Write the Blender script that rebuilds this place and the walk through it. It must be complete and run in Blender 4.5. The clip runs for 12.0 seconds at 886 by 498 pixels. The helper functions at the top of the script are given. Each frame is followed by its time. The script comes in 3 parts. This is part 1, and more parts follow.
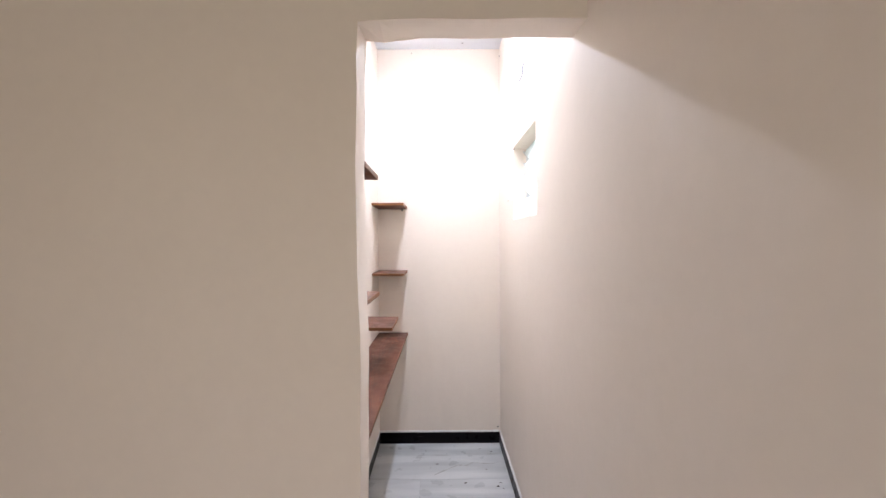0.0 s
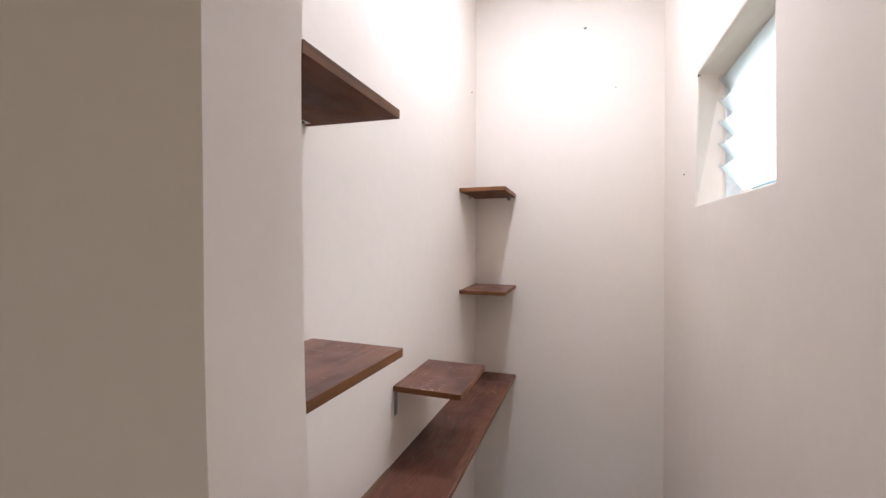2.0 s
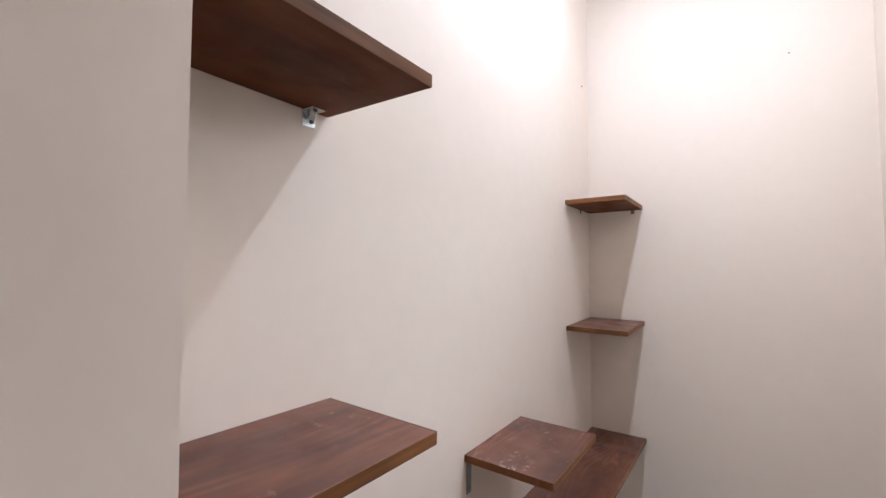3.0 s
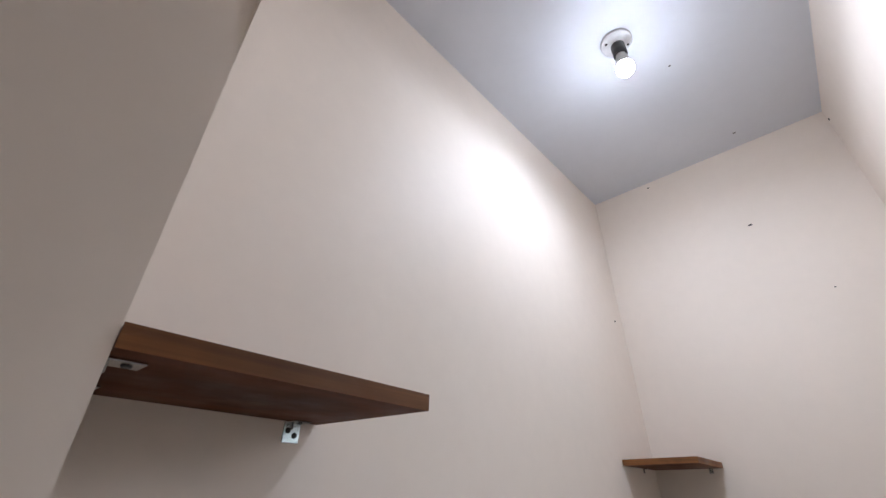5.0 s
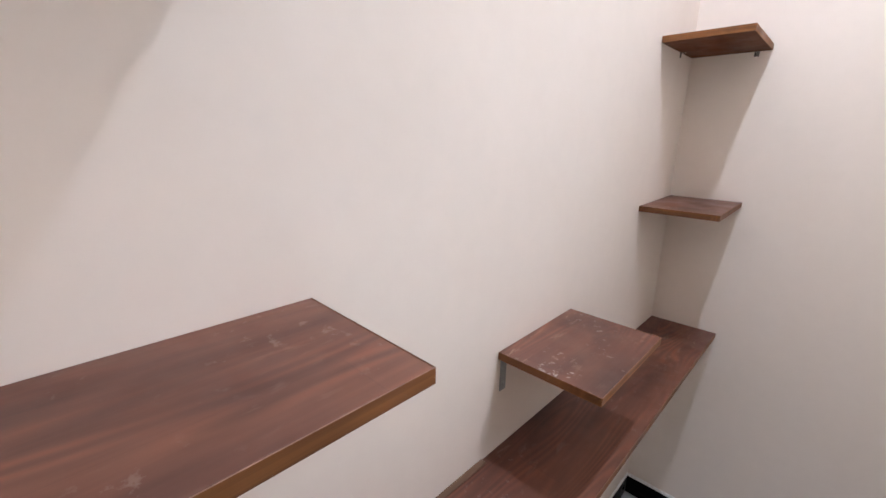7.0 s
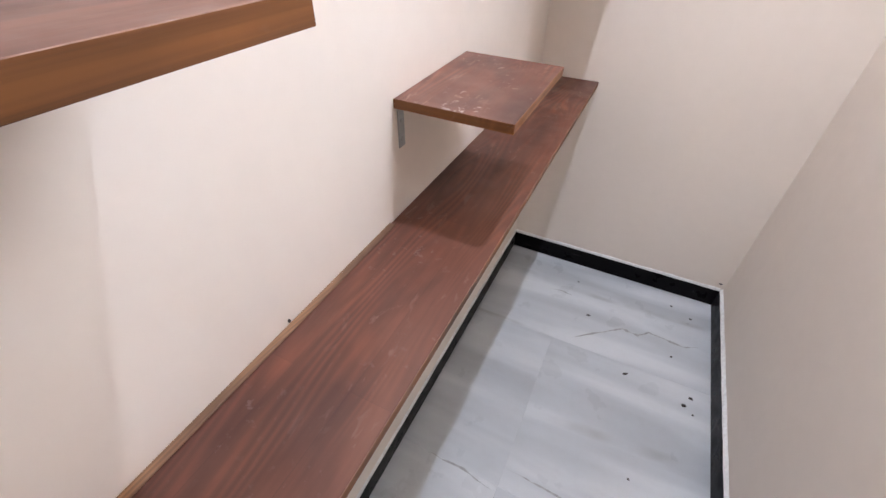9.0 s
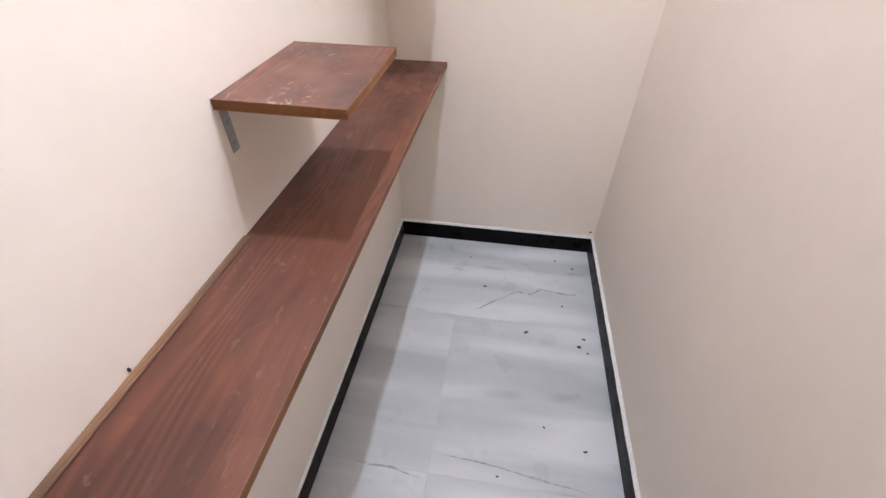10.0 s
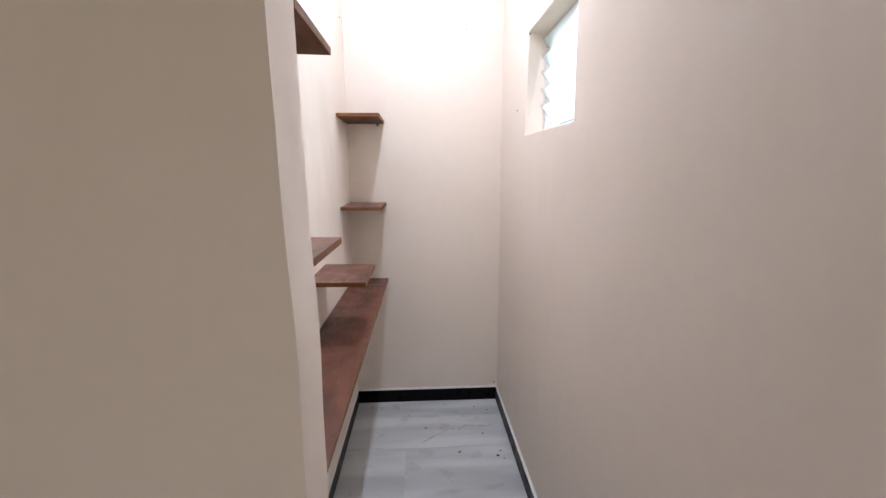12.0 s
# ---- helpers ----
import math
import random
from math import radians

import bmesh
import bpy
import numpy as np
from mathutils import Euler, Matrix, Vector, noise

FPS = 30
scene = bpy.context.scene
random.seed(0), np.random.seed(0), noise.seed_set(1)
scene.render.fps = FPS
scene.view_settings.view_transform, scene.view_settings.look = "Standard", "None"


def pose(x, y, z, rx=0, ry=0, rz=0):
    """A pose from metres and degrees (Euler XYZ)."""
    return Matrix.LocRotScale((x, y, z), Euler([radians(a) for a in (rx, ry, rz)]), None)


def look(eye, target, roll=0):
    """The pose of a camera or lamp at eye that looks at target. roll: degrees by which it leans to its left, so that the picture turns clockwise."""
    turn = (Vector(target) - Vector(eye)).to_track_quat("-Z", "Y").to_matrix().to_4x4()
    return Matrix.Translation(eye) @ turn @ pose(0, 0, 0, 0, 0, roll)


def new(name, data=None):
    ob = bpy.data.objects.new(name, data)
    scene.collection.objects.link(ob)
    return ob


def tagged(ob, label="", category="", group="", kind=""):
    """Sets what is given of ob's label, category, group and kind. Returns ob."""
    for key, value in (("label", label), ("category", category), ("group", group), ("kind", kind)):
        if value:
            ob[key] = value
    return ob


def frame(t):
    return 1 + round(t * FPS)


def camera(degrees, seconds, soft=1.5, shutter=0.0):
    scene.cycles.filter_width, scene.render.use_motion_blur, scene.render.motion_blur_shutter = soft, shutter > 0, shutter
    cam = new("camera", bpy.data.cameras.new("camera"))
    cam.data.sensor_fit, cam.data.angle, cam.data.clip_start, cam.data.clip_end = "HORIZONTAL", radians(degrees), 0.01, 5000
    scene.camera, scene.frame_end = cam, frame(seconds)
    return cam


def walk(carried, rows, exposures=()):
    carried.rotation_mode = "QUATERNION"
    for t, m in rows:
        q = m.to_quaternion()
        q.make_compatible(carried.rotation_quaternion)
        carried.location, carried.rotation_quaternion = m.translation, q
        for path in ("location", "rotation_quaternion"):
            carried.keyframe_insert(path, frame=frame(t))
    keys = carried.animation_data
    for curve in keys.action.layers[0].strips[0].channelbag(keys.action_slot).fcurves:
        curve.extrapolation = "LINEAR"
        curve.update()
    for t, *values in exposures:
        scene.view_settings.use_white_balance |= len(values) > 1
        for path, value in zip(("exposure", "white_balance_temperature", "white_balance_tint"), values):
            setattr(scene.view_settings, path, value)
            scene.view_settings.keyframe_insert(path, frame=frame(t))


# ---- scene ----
cam = camera(93.7, 12.0)
PATH = [
    (0, (0.454, -3.034, 1.446), (0.465, -1.034, 1.431), -0.3),
    (0.5, (0.496, -2.888, 1.452), (0.515, -0.888, 1.432), -0.3),
    (1, (0.553, -2.636, 1.449), (0.465, -0.638, 1.428), 0.0),
    (1.5, (0.536, -2.349, 1.449), (0.202, -0.377, 1.434), 0.1),
    (2, (0.544, -2.116, 1.463), (-0.104, -0.224, 1.453), 0.1),
    (2.5, (0.547, -1.932, 1.473), (-0.399, -0.169, 1.486), 0.2),
    (3, (0.529, -1.813, 1.472), (-0.637, -0.191, 1.569), 0.3),
    (3.5, (0.534, -1.762, 1.521), (-0.753, -0.263, 1.828), 0.4),
    (3.7, (0.542, -1.761, 1.56), (-0.767, -0.31, 1.987), 0.7),
    (4.1, (0.538, -1.753, 1.58), (-0.716, -0.354, 2.266), 0.6),
    (4.5, (0.534, -1.744, 1.601), (-0.649, -0.417, 2.517), 0.5),
    (4.9, (0.529, -1.736, 1.621), (-0.605, -0.453, 2.653), 0.4),
    (5.3, (0.525, -1.728, 1.641), (-0.634, -0.409, 2.597), 0.3),
    (5.5, (0.512, -1.71, 1.626), (-0.688, -0.355, 2.479), 0.4),
    (6, (0.49, -1.669, 1.582), (-0.827, -0.232, 2.03), 0.8),
    (6.5, (0.456, -1.638, 1.52), (-0.914, -0.182, 1.468), 0.9),
    (7, (0.433, -1.607, 1.457), (-0.9, -0.21, 0.938), 0.8),
    (7.5, (0.397, -1.597, 1.402), (-0.824, -0.279, 0.523), 1.1),
    (7.7, (0.36, -1.583, 1.375), (-0.777, -0.268, 0.387), 1.8),
    (8.1, (0.366, -1.578, 1.353), (-0.6, -0.26, 0.2), 1.5),
    (8.5, (0.371, -1.573, 1.332), (-0.449, -0.24, 0.088), 1.1),
    (8.9, (0.377, -1.569, 1.31), (-0.317, -0.206, 0.022), 0.8),
    (9.3, (0.383, -1.564, 1.289), (-0.191, -0.168, -0.024), 0.4),
    (9.5, (0.406, -1.55, 1.289), (-0.082, -0.132, -0.034), 0.4),
    (10, (0.44, -1.541, 1.284), (0.204, -0.051, -0.029), -0.0),
    (10.5, (0.447, -1.591, 1.305), (0.398, -0.008, 0.083), -0.1),
    (11, (0.452, -1.797, 1.365), (0.514, -0.043, 0.405), 0.0),
    (11.3, (0.46, -1.968, 1.391), (0.547, -0.124, 0.62), -0.1),
    (11.5, (0.455, -2.098, 1.41), (0.549, -0.207, 0.767), -0.1),
    (12, (0.421, -2.46, 1.423), (0.518, -0.493, 1.075), -0.3),
]
walk(cam, [(t, look(eye, target, roll)) for t, eye, target, roll in PATH],
     [(0, 1.87, 6500, 10), (0.5, 1.75, 6500, 10), (1.5, 1.28, 6500, 10), (2.5, 1.12, 6500, 10), (3.5, 1.08, 6500, 10), (5.3, 0.28, 6400, 8),
      (5.5, 0.28, 6400, 8), (6.5, 0.94, 6550, 10), (7.5, 1.57, 6250, 10), (9.5, 1.95, 6450, 10), (10.5, 2.02, 6550, 10), (11.3, 1.7, 6500, 10), (12, 1.38, 6500, 10)])

# ---- world, sun, large lights ----
world = bpy.data.worlds.new("sky")
scene.world = world
world.use_nodes = True
sky = world.node_tree.nodes.new("ShaderNodeTexSky")
sky.sky_type, sky.sun_disc = "NISHITA", False
sky.sun_elevation, sky.sun_rotation = radians(52), radians(280)
world.node_tree.nodes["Background"].inputs["Strength"].default_value = 0.06
world.node_tree.links.new(sky.outputs[0], world.node_tree.nodes["Background"].inputs["Color"])

sun_data = bpy.data.lights.new("sun", "SUN")
sun_data.energy, sun_data.angle, sun_data.color = 2.5, radians(0.5), (1.0, 0.95, 0.88)
sun_lamp = new("sun", sun_data)
sun_lamp.matrix_world = pose(0, 0, 8, 38, 0, -100)

# fill lamp added for the outer room's unseen light, set in an invented doorway
fill_data = bpy.data.lights.new("outer_room_fill", "AREA")
fill_data.shape, fill_data.size, fill_data.size_y, fill_data.energy = "RECTANGLE", 0.95, 1.9, 4.0
fill_data.color = (1.0, 0.86, 0.78)
fill_lamp = new("outer_room_fill", fill_data)
fill_lamp.matrix_world = look((0.18, -4.42, 1.02), (-0.35, -1.8, 0.80))

# skylight just outside the louvre window
louvre_data = bpy.data.lights.new("louvre_daylight", "AREA")
louvre_data.shape, louvre_data.size, louvre_data.size_y, louvre_data.energy = "RECTANGLE", 0.80, 0.80, 5.0
louvre_data.spread = radians(120)
louvre_data.color = (0.86, 0.88, 1.0)
louvre_lamp = new("louvre_daylight", louvre_data)
louvre_lamp.matrix_world = look((1.58, -0.48, 2.38), (0.08, -1.45, 0.90))

# the diode board in the tip of the bulb, facing down
bulb_data = bpy.data.lights.new("bulb_light", "AREA")
bulb_data.shape, bulb_data.size, bulb_data.energy = "DISK", 0.044, 4.8
bulb_data.color = (0.76, 0.83, 1.0)
bulb_lamp = new("bulb_light", bulb_data)
bulb_lamp.matrix_world = pose(0.413, -0.776, 2.719)

# ---- plan ----
W = 0.885          # width of the store
CEIL = 2.877       # ceiling height
YI, YO = -1.681, -1.824   # inner and outer face of the wall with the opening
XJ, ZL = 0.2155, 2.104     # jamb and lintel of the opening
YS, XW = -4.4, -2.4       # outer room
WY0, WY1, WZ0, WZ1 = -1.158, -0.577, 1.597, 2.014   # louvre window
BULB = Vector((0.413, -0.776, 2.745))


# ---- materials ----
def material(name):
    m = bpy.data.materials.new(name)
    m.use_nodes = True
    return m, m.node_tree.nodes, m.node_tree.links, m.node_tree.nodes["Principled BSDF"]


def coords(nodes, links, scale=(1, 1, 1), shift=True):
    tc = nodes.new("ShaderNodeTexCoord")
    mp = nodes.new("ShaderNodeMapping")
    mp.inputs["Scale"].default_value = scale
    links.new(tc.outputs["Object"], mp.inputs["Vector"])
    if shift:
        info = nodes.new("ShaderNodeObjectInfo")
        mul = nodes.new("ShaderNodeMath")
        mul.operation = "MULTIPLY"
        mul.inputs[1].default_value = 37.0
        links.new(info.outputs["Random"], mul.inputs[0])
        links.new(mul.outputs[0], mp.inputs["Location"])
    return mp.outputs["Vector"]


def noise_node(nodes, links, vec, scale, detail=4, rough=0.55, distort=0.0):
    n = nodes.new("ShaderNodeTexNoise")
    n.inputs["Scale"].default_value, n.inputs["Detail"].default_value = scale, detail
    n.inputs["Roughness"].default_value, n.inputs["Distortion"].default_value = rough, distort
    links.new(vec, n.inputs["Vector"])
    return n.outputs["Fac"]


def ramp(nodes, links, fac, stops):
    r = nodes.new("ShaderNodeValToRGB")
    while len(r.color_ramp.elements) < len(stops):
        r.color_ramp.elements.new(0.5)
    for e, (p, c) in zip(r.color_ramp.elements, stops):
        e.position, e.color = p, (*c, 1) if len(c) == 3 else c
    links.new(fac, r.inputs["Fac"])
    return r.outputs["Color"]


def mix(nodes, links, a, b, fac, mode="MIX"):
    m = nodes.new("ShaderNodeMix")
    m.data_type, m.blend_type = "RGBA", mode
    for socket, value in ((m.inputs["A"], a), (m.inputs["B"], b), (m.inputs["Factor"], fac)):
        if isinstance(value, bpy.types.NodeSocket):
            links.new(value, socket)
        elif isinstance(value, (int, float)):
            socket.default_value = value
        else:
            socket.default_value = (*value, 1)
    return m.outputs["Result"]


def bump(nodes, links, bsdf, height, strength, distance, prev=None):
    b = nodes.new("ShaderNodeBump")
    b.inputs["Strength"].default_value, b.inputs["Distance"].default_value = strength, distance
    links.new(height, b.inputs["Height"])
    if prev:
        links.new(prev, b.inputs["Normal"])
    links.new(b.outputs[0], bsdf.inputs["Normal"])
    return b.outputs[0]


def paint(name, c1, c2, rough=0.62):
    """Emulsion on trowelled plaster: slow stains, roller grain, uneven ground."""
    m, n, l, b = material(name)
    v = coords(n, l, shift=False)
    slow = noise_node(n, l, v, 1.7, 3)
    fine = noise_node(n, l, v, 26, 5)
    col = mix(n, l, c1, c2, slow)
    speck = ramp(n, l, fine, [(0.3, (0.98, 0.98, 0.98)), (0.7, (1, 1, 1))])
    l.new(mix(n, l, col, speck, 1.0, "MULTIPLY"), b.inputs["Base Color"])
    b.inputs["Roughness"].default_value = rough
    b.inputs["Specular IOR Level"].default_value = 0.35
    first = bump(n, l, b, noise_node(n, l, coords(n, l, (1, 1, 0.45), False), 3.0, 2), 0.65, 0.028)
    bump(n, l, b, noise_node(n, l, v, 170, 3), 0.016, 0.002, first)
    return m


def laminate(name, light, mid, dark, dust=0.15, lanes=True, rough=0.42, across=8, along="y", gloss=0.4, figure=0.9, patch_at=0.52):
    """Wood-print laminate, grain along y."""
    m, n, l, b = material(name)
    v = coords(n, l)
    long = coords(n, l, (across, 1.2, across) if along == "y" else (1.2, across, across))
    hair = coords(n, l, (150, 5, 150) if along == "y" else (5, 150, 150))
    grain = noise_node(n, l, long, 1.5, 5, 0.55, 0.5)
    streak = noise_node(n, l, hair, 1.0, 3)
    col = ramp(n, l, grain, [(0.22, dark), (0.48, mid), (0.78, light)])
    # flame figure: contour lines of a slow field drawn out along the grain
    field = noise_node(n, l, coords(n, l, (8, 1.1, 8)), 1.0, 1, 0.4, 0.2)
    many = n.new("ShaderNodeMath")
    many.operation = "MULTIPLY"
    many.inputs[1].default_value = 200
    l.new(field, many.inputs[0])
    rings = n.new("ShaderNodeMath")
    rings.operation = "SINE"
    l.new(many.outputs[0], rings.inputs[0])
    lift = n.new("ShaderNodeMath")
    lift.operation = "MULTIPLY_ADD"
    lift.inputs[1].default_value, lift.inputs[2].default_value = 0.5, 0.5
    l.new(rings.outputs[0], lift.inputs[0])
    ringc = ramp(n, l, lift.outputs[0], [(0.0, (0.80, 0.76, 0.75)), (0.45, (1.0, 0.99, 0.98)), (1.0, (1.40, 1.29, 1.17))])
    patch = ramp(n, l, noise_node(n, l, coords(n, l, (6, 1.6, 6)), 1.0, 2), [(patch_at, (0.03, 0.03, 0.03)), (patch_at + 0.12, (figure,) * 3)])
    col = mix(n, l, col, mix(n, l, col, ringc, 1.0, "MULTIPLY"), patch)
    col = mix(n, l, col, ramp(n, l, streak, [(0.3, (0.92, 0.91, 0.91)), (0.7, (1.05, 1.04, 1.04))]), 1.0, "MULTIPLY")
    if lanes:
        swap = n.new("ShaderNodeMapping")
        swap.inputs["Rotation"].default_value, swap.inputs["Location"].default_value = (0, 0, radians(90)), (7.31, 4.93, 0)
        tc = n.new("ShaderNodeTexCoord")
        l.new(tc.outputs["Object"], swap.inputs["Vector"])
        br = n.new("ShaderNodeTexBrick")
        br.offset, br.offset_frequency = 0.37, 2
        br.inputs["Color1"].default_value, br.inputs["Color2"].default_value = (0.78, 0.75, 0.77, 1), (1.16, 1.12, 1.07, 1)
        br.inputs["Mortar"].default_value = (0.84, 0.82, 0.82, 1)
        br.inputs["Scale"].default_value, br.inputs["Mortar Size"].default_value = 1.0, 0.0006
        br.inputs["Brick Width"].default_value, br.inputs["Row Height"].default_value = 0.62, 0.094
        l.new(swap.outputs[0], br.inputs["Vector"])
        col = mix(n, l, col, br.outputs["Color"], 1.0, "MULTIPLY")
    # dark knots
    kv = n.new("ShaderNodeTexVoronoi")
    kv.inputs["Scale"].default_value = 1.0
    l.new(coords(n, l, (3.6, 1.9, 3.6)), kv.inputs["Vector"])
    knot = ramp(n, l, kv.outputs["Distance"], [(0.0, (0.36, 0.36, 0.40)), (0.09, (0.52, 0.51, 0.55)), (0.27, (1, 1, 1))])
    col = mix(n, l, col, knot, 1.0, "MULTIPLY")
    smudge = ramp(n, l, noise_node(n, l, coords(n, l, (11, 4, 11)), 1.0, 3, 0.5, 0.4), [(0.50, (1, 1, 1)), (0.68, (0.60, 0.60, 0.64))])
    col = mix(n, l, col, smudge, 1.0, "MULTIPLY")
    # cement dust and paint drips
    area = ramp(n, l, noise_node(n, l, v, 7, 2), [(0.50, (0, 0, 0)), (0.66, (1, 1, 1))])
    bits = ramp(n, l, noise_node(n, l, v, 60, 4, 0.62), [(0.60, (0, 0, 0)), (0.67, (1, 1, 1))])
    spots = mix(n, l, area, bits, 1.0, "MULTIPLY")
    # short pale scuffs in groups
    scuff = ramp(n, l, noise_node(n, l, coords(n, l, (70, 22, 70)), 1.0, 3, 0.6, 0.6), [(0.58, (0, 0, 0)), (0.70, (1, 1, 1))])
    where = ramp(n, l, noise_node(n, l, v, 4.5, 2), [(0.46, (0, 0, 0)), (0.62, (1, 1, 1))])
    col = mix(n, l, col, (0.40, 0.27, 0.21), mix(n, l, (0, 0, 0), mix(n, l, scuff, where, 1.0, "MULTIPLY"), min(0.6, dust * 3)))
    film = mix(n, l, (0, 0, 0), noise_node(n, l, v, 11, 5, 0.65), 0.12 * min(1, dust * 4))
    col = mix(n, l, col, (0.42, 0.36, 0.33), film)
    amount = mix(n, l, (0, 0, 0), spots, min(1.0, dust))
    col = mix(n, l, col, (0.62, 0.57, 0.53), amount)
    l.new(col, b.inputs["Base Color"])
    b.inputs["Roughness"].default_value = rough
    l.new(ramp(n, l, noise_node(n, l, v, 14, 4), [(0.3, (rough - 0.1,) * 3), (0.7, (rough + 0.14,) * 3)]), b.inputs["Roughness"])
    b.inputs["Specular IOR Level"].default_value = gloss
    bump(n, l, b, streak, 0.12, 0.001)
    return m


def plain(name, colour, rough, metal=0.0, vary=0.12, scale=60):
    m, n, l, b = material(name)
    v = coords(n, l)
    f = noise_node(n, l, v, scale, 4)
    col = ramp(n, l, f, [(0.25, tuple(c * (1 - vary) for c in colour)), (0.75, tuple(min(1, c * (1 + vary)) for c in colour))])
    l.new(col, b.inputs["Base Color"])
    b.inputs["Roughness"].default_value, b.inputs["Metallic"].default_value = rough, metal
    bump(n, l, b, f, 0.08, 0.001)
    return m


def marble(name):
    """Pale grey glazed marble-print tile with soft bands across and thin dark veins."""
    m, n, l, b = material(name)
    v = coords(n, l)
    band = noise_node(n, l, coords(n, l, (0.9, 6.0, 1)), 1.3, 3, 0.45, 0.35)
    col = ramp(n, l, band, [(0.34, (0.50, 0.525, 0.545)), (0.5, (0.60, 0.625, 0.645)), (0.64, (0.72, 0.74, 0.755))])
    w = n.new("ShaderNodeTexWave")
    w.wave_type, w.bands_direction = "BANDS", "Y"
    w.inputs["Scale"].default_value, w.inputs["Distortion"].default_value = 0.55, 5.5
    w.inputs["Detail"].default_value, w.inputs["Detail Scale"].default_value = 4, 1.4
    l.new(coords(n, l, (0.55, 1.6, 1)), w.inputs["Vector"])
    vein = ramp(n, l, w.outputs["Fac"], [(0.0, (1, 1, 1)), (0.010, (0.6, 0.6, 0.6)), (0.03, (0, 0, 0))])
    fade = ramp(n, l, noise_node(n, l, v, 5, 2), [(0.45, (0, 0, 0)), (0.66, (0.4, 0.4, 0.4))])
    veins = mix(n, l, vein, fade, 1.0, "MULTIPLY")
    col = mix(n, l, col, (0.27, 0.27, 0.26), veins)
    dust = ramp(n, l, noise_node(n, l, v, 38, 6, 0.7), [(0.45, (1, 1, 1)), (0.75, (0.97, 0.965, 0.96))])
    l.new(mix(n, l, col, dust, 1.0, "MULTIPLY"), b.inputs["Base Color"])
    l.new(ramp(n, l, noise_node(n, l, v, 9, 4), [(0.3, (0.24,) * 3), (0.7, (0.42,) * 3)]), b.inputs["Roughness"])
    b.inputs["Specular IOR Level"].default_value = 0.45
    return m


def black_skirt(name):
    m, n, l, b = material(name)
    v = coords(n, l)
    smear = ramp(n, l, noise_node(n, l, coords(n, l, (5, 5, 26)), 1.5, 5, 0.65), [(0.62, (0, 0, 0)), (0.82, (0.35, 0.35, 0.35))])
    b.inputs["Specular IOR Level"].default_value = 0.08
    l.new(mix(n, l, (0.0045, 0.0035, 0.0045), (0.20, 0.18, 0.17), smear), b.inputs["Base Color"])
    l.new(ramp(n, l, noise_node(n, l, v, 18, 3), [(0.3, (0.22,) * 3), (0.7, (0.45,) * 3)]), b.inputs["Roughness"])
    return m


MAT_WALL = paint("cream_wall_paint", (0.876, 0.784, 0.698), (0.820, 0.730, 0.642))
MAT_CEIL = paint("white_ceiling_paint", (0.71, 0.725, 0.765), (0.66, 0.675, 0.72), 0.7)
MAT_WOOD = laminate("brown_wood_laminate", (0.240, 0.098, 0.057), (0.168, 0.066, 0.041), (0.092, 0.037, 0.027), 0.14)
MAT_LOW = laminate("deep_brown_wood_laminate", (0.200, 0.076, 0.042), (0.136, 0.049, 0.029), (0.072, 0.028, 0.020), 0.10, figure=0.75, patch_at=0.49)
MAT_DUSTY = laminate("dusty_wood_laminate", (0.255, 0.102, 0.057), (0.178, 0.068, 0.040), (0.102, 0.039, 0.027), 0.62)
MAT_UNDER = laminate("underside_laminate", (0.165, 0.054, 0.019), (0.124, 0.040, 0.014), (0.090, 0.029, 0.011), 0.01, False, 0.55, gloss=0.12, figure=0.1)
MAT_EDGE = laminate("edge_band_wood", (0.33, 0.136, 0.043), (0.215, 0.086, 0.029), (0.115, 0.048, 0.023), 0.05, False, 0.45, 90, gloss=0.2, figure=0.3)
MAT_EDGE_END = laminate("end_band_wood", (0.33, 0.136, 0.043), (0.215, 0.086, 0.029), (0.115, 0.048, 0.023), 0.05, False, 0.45, 90, "x", 0.2)
MAT_CUT = laminate("cut_edge_wood", (0.33, 0.19, 0.10), (0.26, 0.14, 0.075), (0.19, 0.10, 0.055), 0.05, False, 0.6, 60)
MAT_STEEL = plain("zinc_plated_steel", (0.52, 0.53, 0.53), 0.27, 1.0)
MAT_WORN = plain("worn_pale_edge", (0.28, 0.15, 0.10), 0.6, 0, 0.3, 120)
MAT_DULL_STEEL = plain("dull_galvanised_steel", (0.36, 0.38, 0.38), 0.5, 0.9)
MAT_DARK = plain("dark_metal", (0.03, 0.028, 0.026), 0.55)
MAT_TILE = marble("marble_print_tile")
MAT_GROUT = plain("pale_grout", (0.52, 0.54, 0.55), 0.85)
MAT_SKIRT = black_skirt("black_granite_skirting")
MAT_CAULK = plain("white_cement_line", (0.90, 0.88, 0.85), 0.8, 0, 0.15, 90)
MAT_PLASTIC = plain("white_plastic", (0.72, 0.72, 0.73), 0.35)
MAT_BLACK = plain("black_plastic", (0.02, 0.02, 0.022), 0.4)
MAT_DIRT = plain("dry_dirt", (0.05, 0.042, 0.035), 0.9, 0, 0.4, 300)
MAT_ALU = plain("white_coated_aluminium", (0.66, 0.66, 0.64), 0.4)
MAT_WIRE = plain("grey_wire_sheath", (0.10, 0.10, 0.11), 0.5)
MAT_GROUND = plain("yard_ground", (0.16, 0.20, 0.10), 0.95, 0, 0.4, 3)

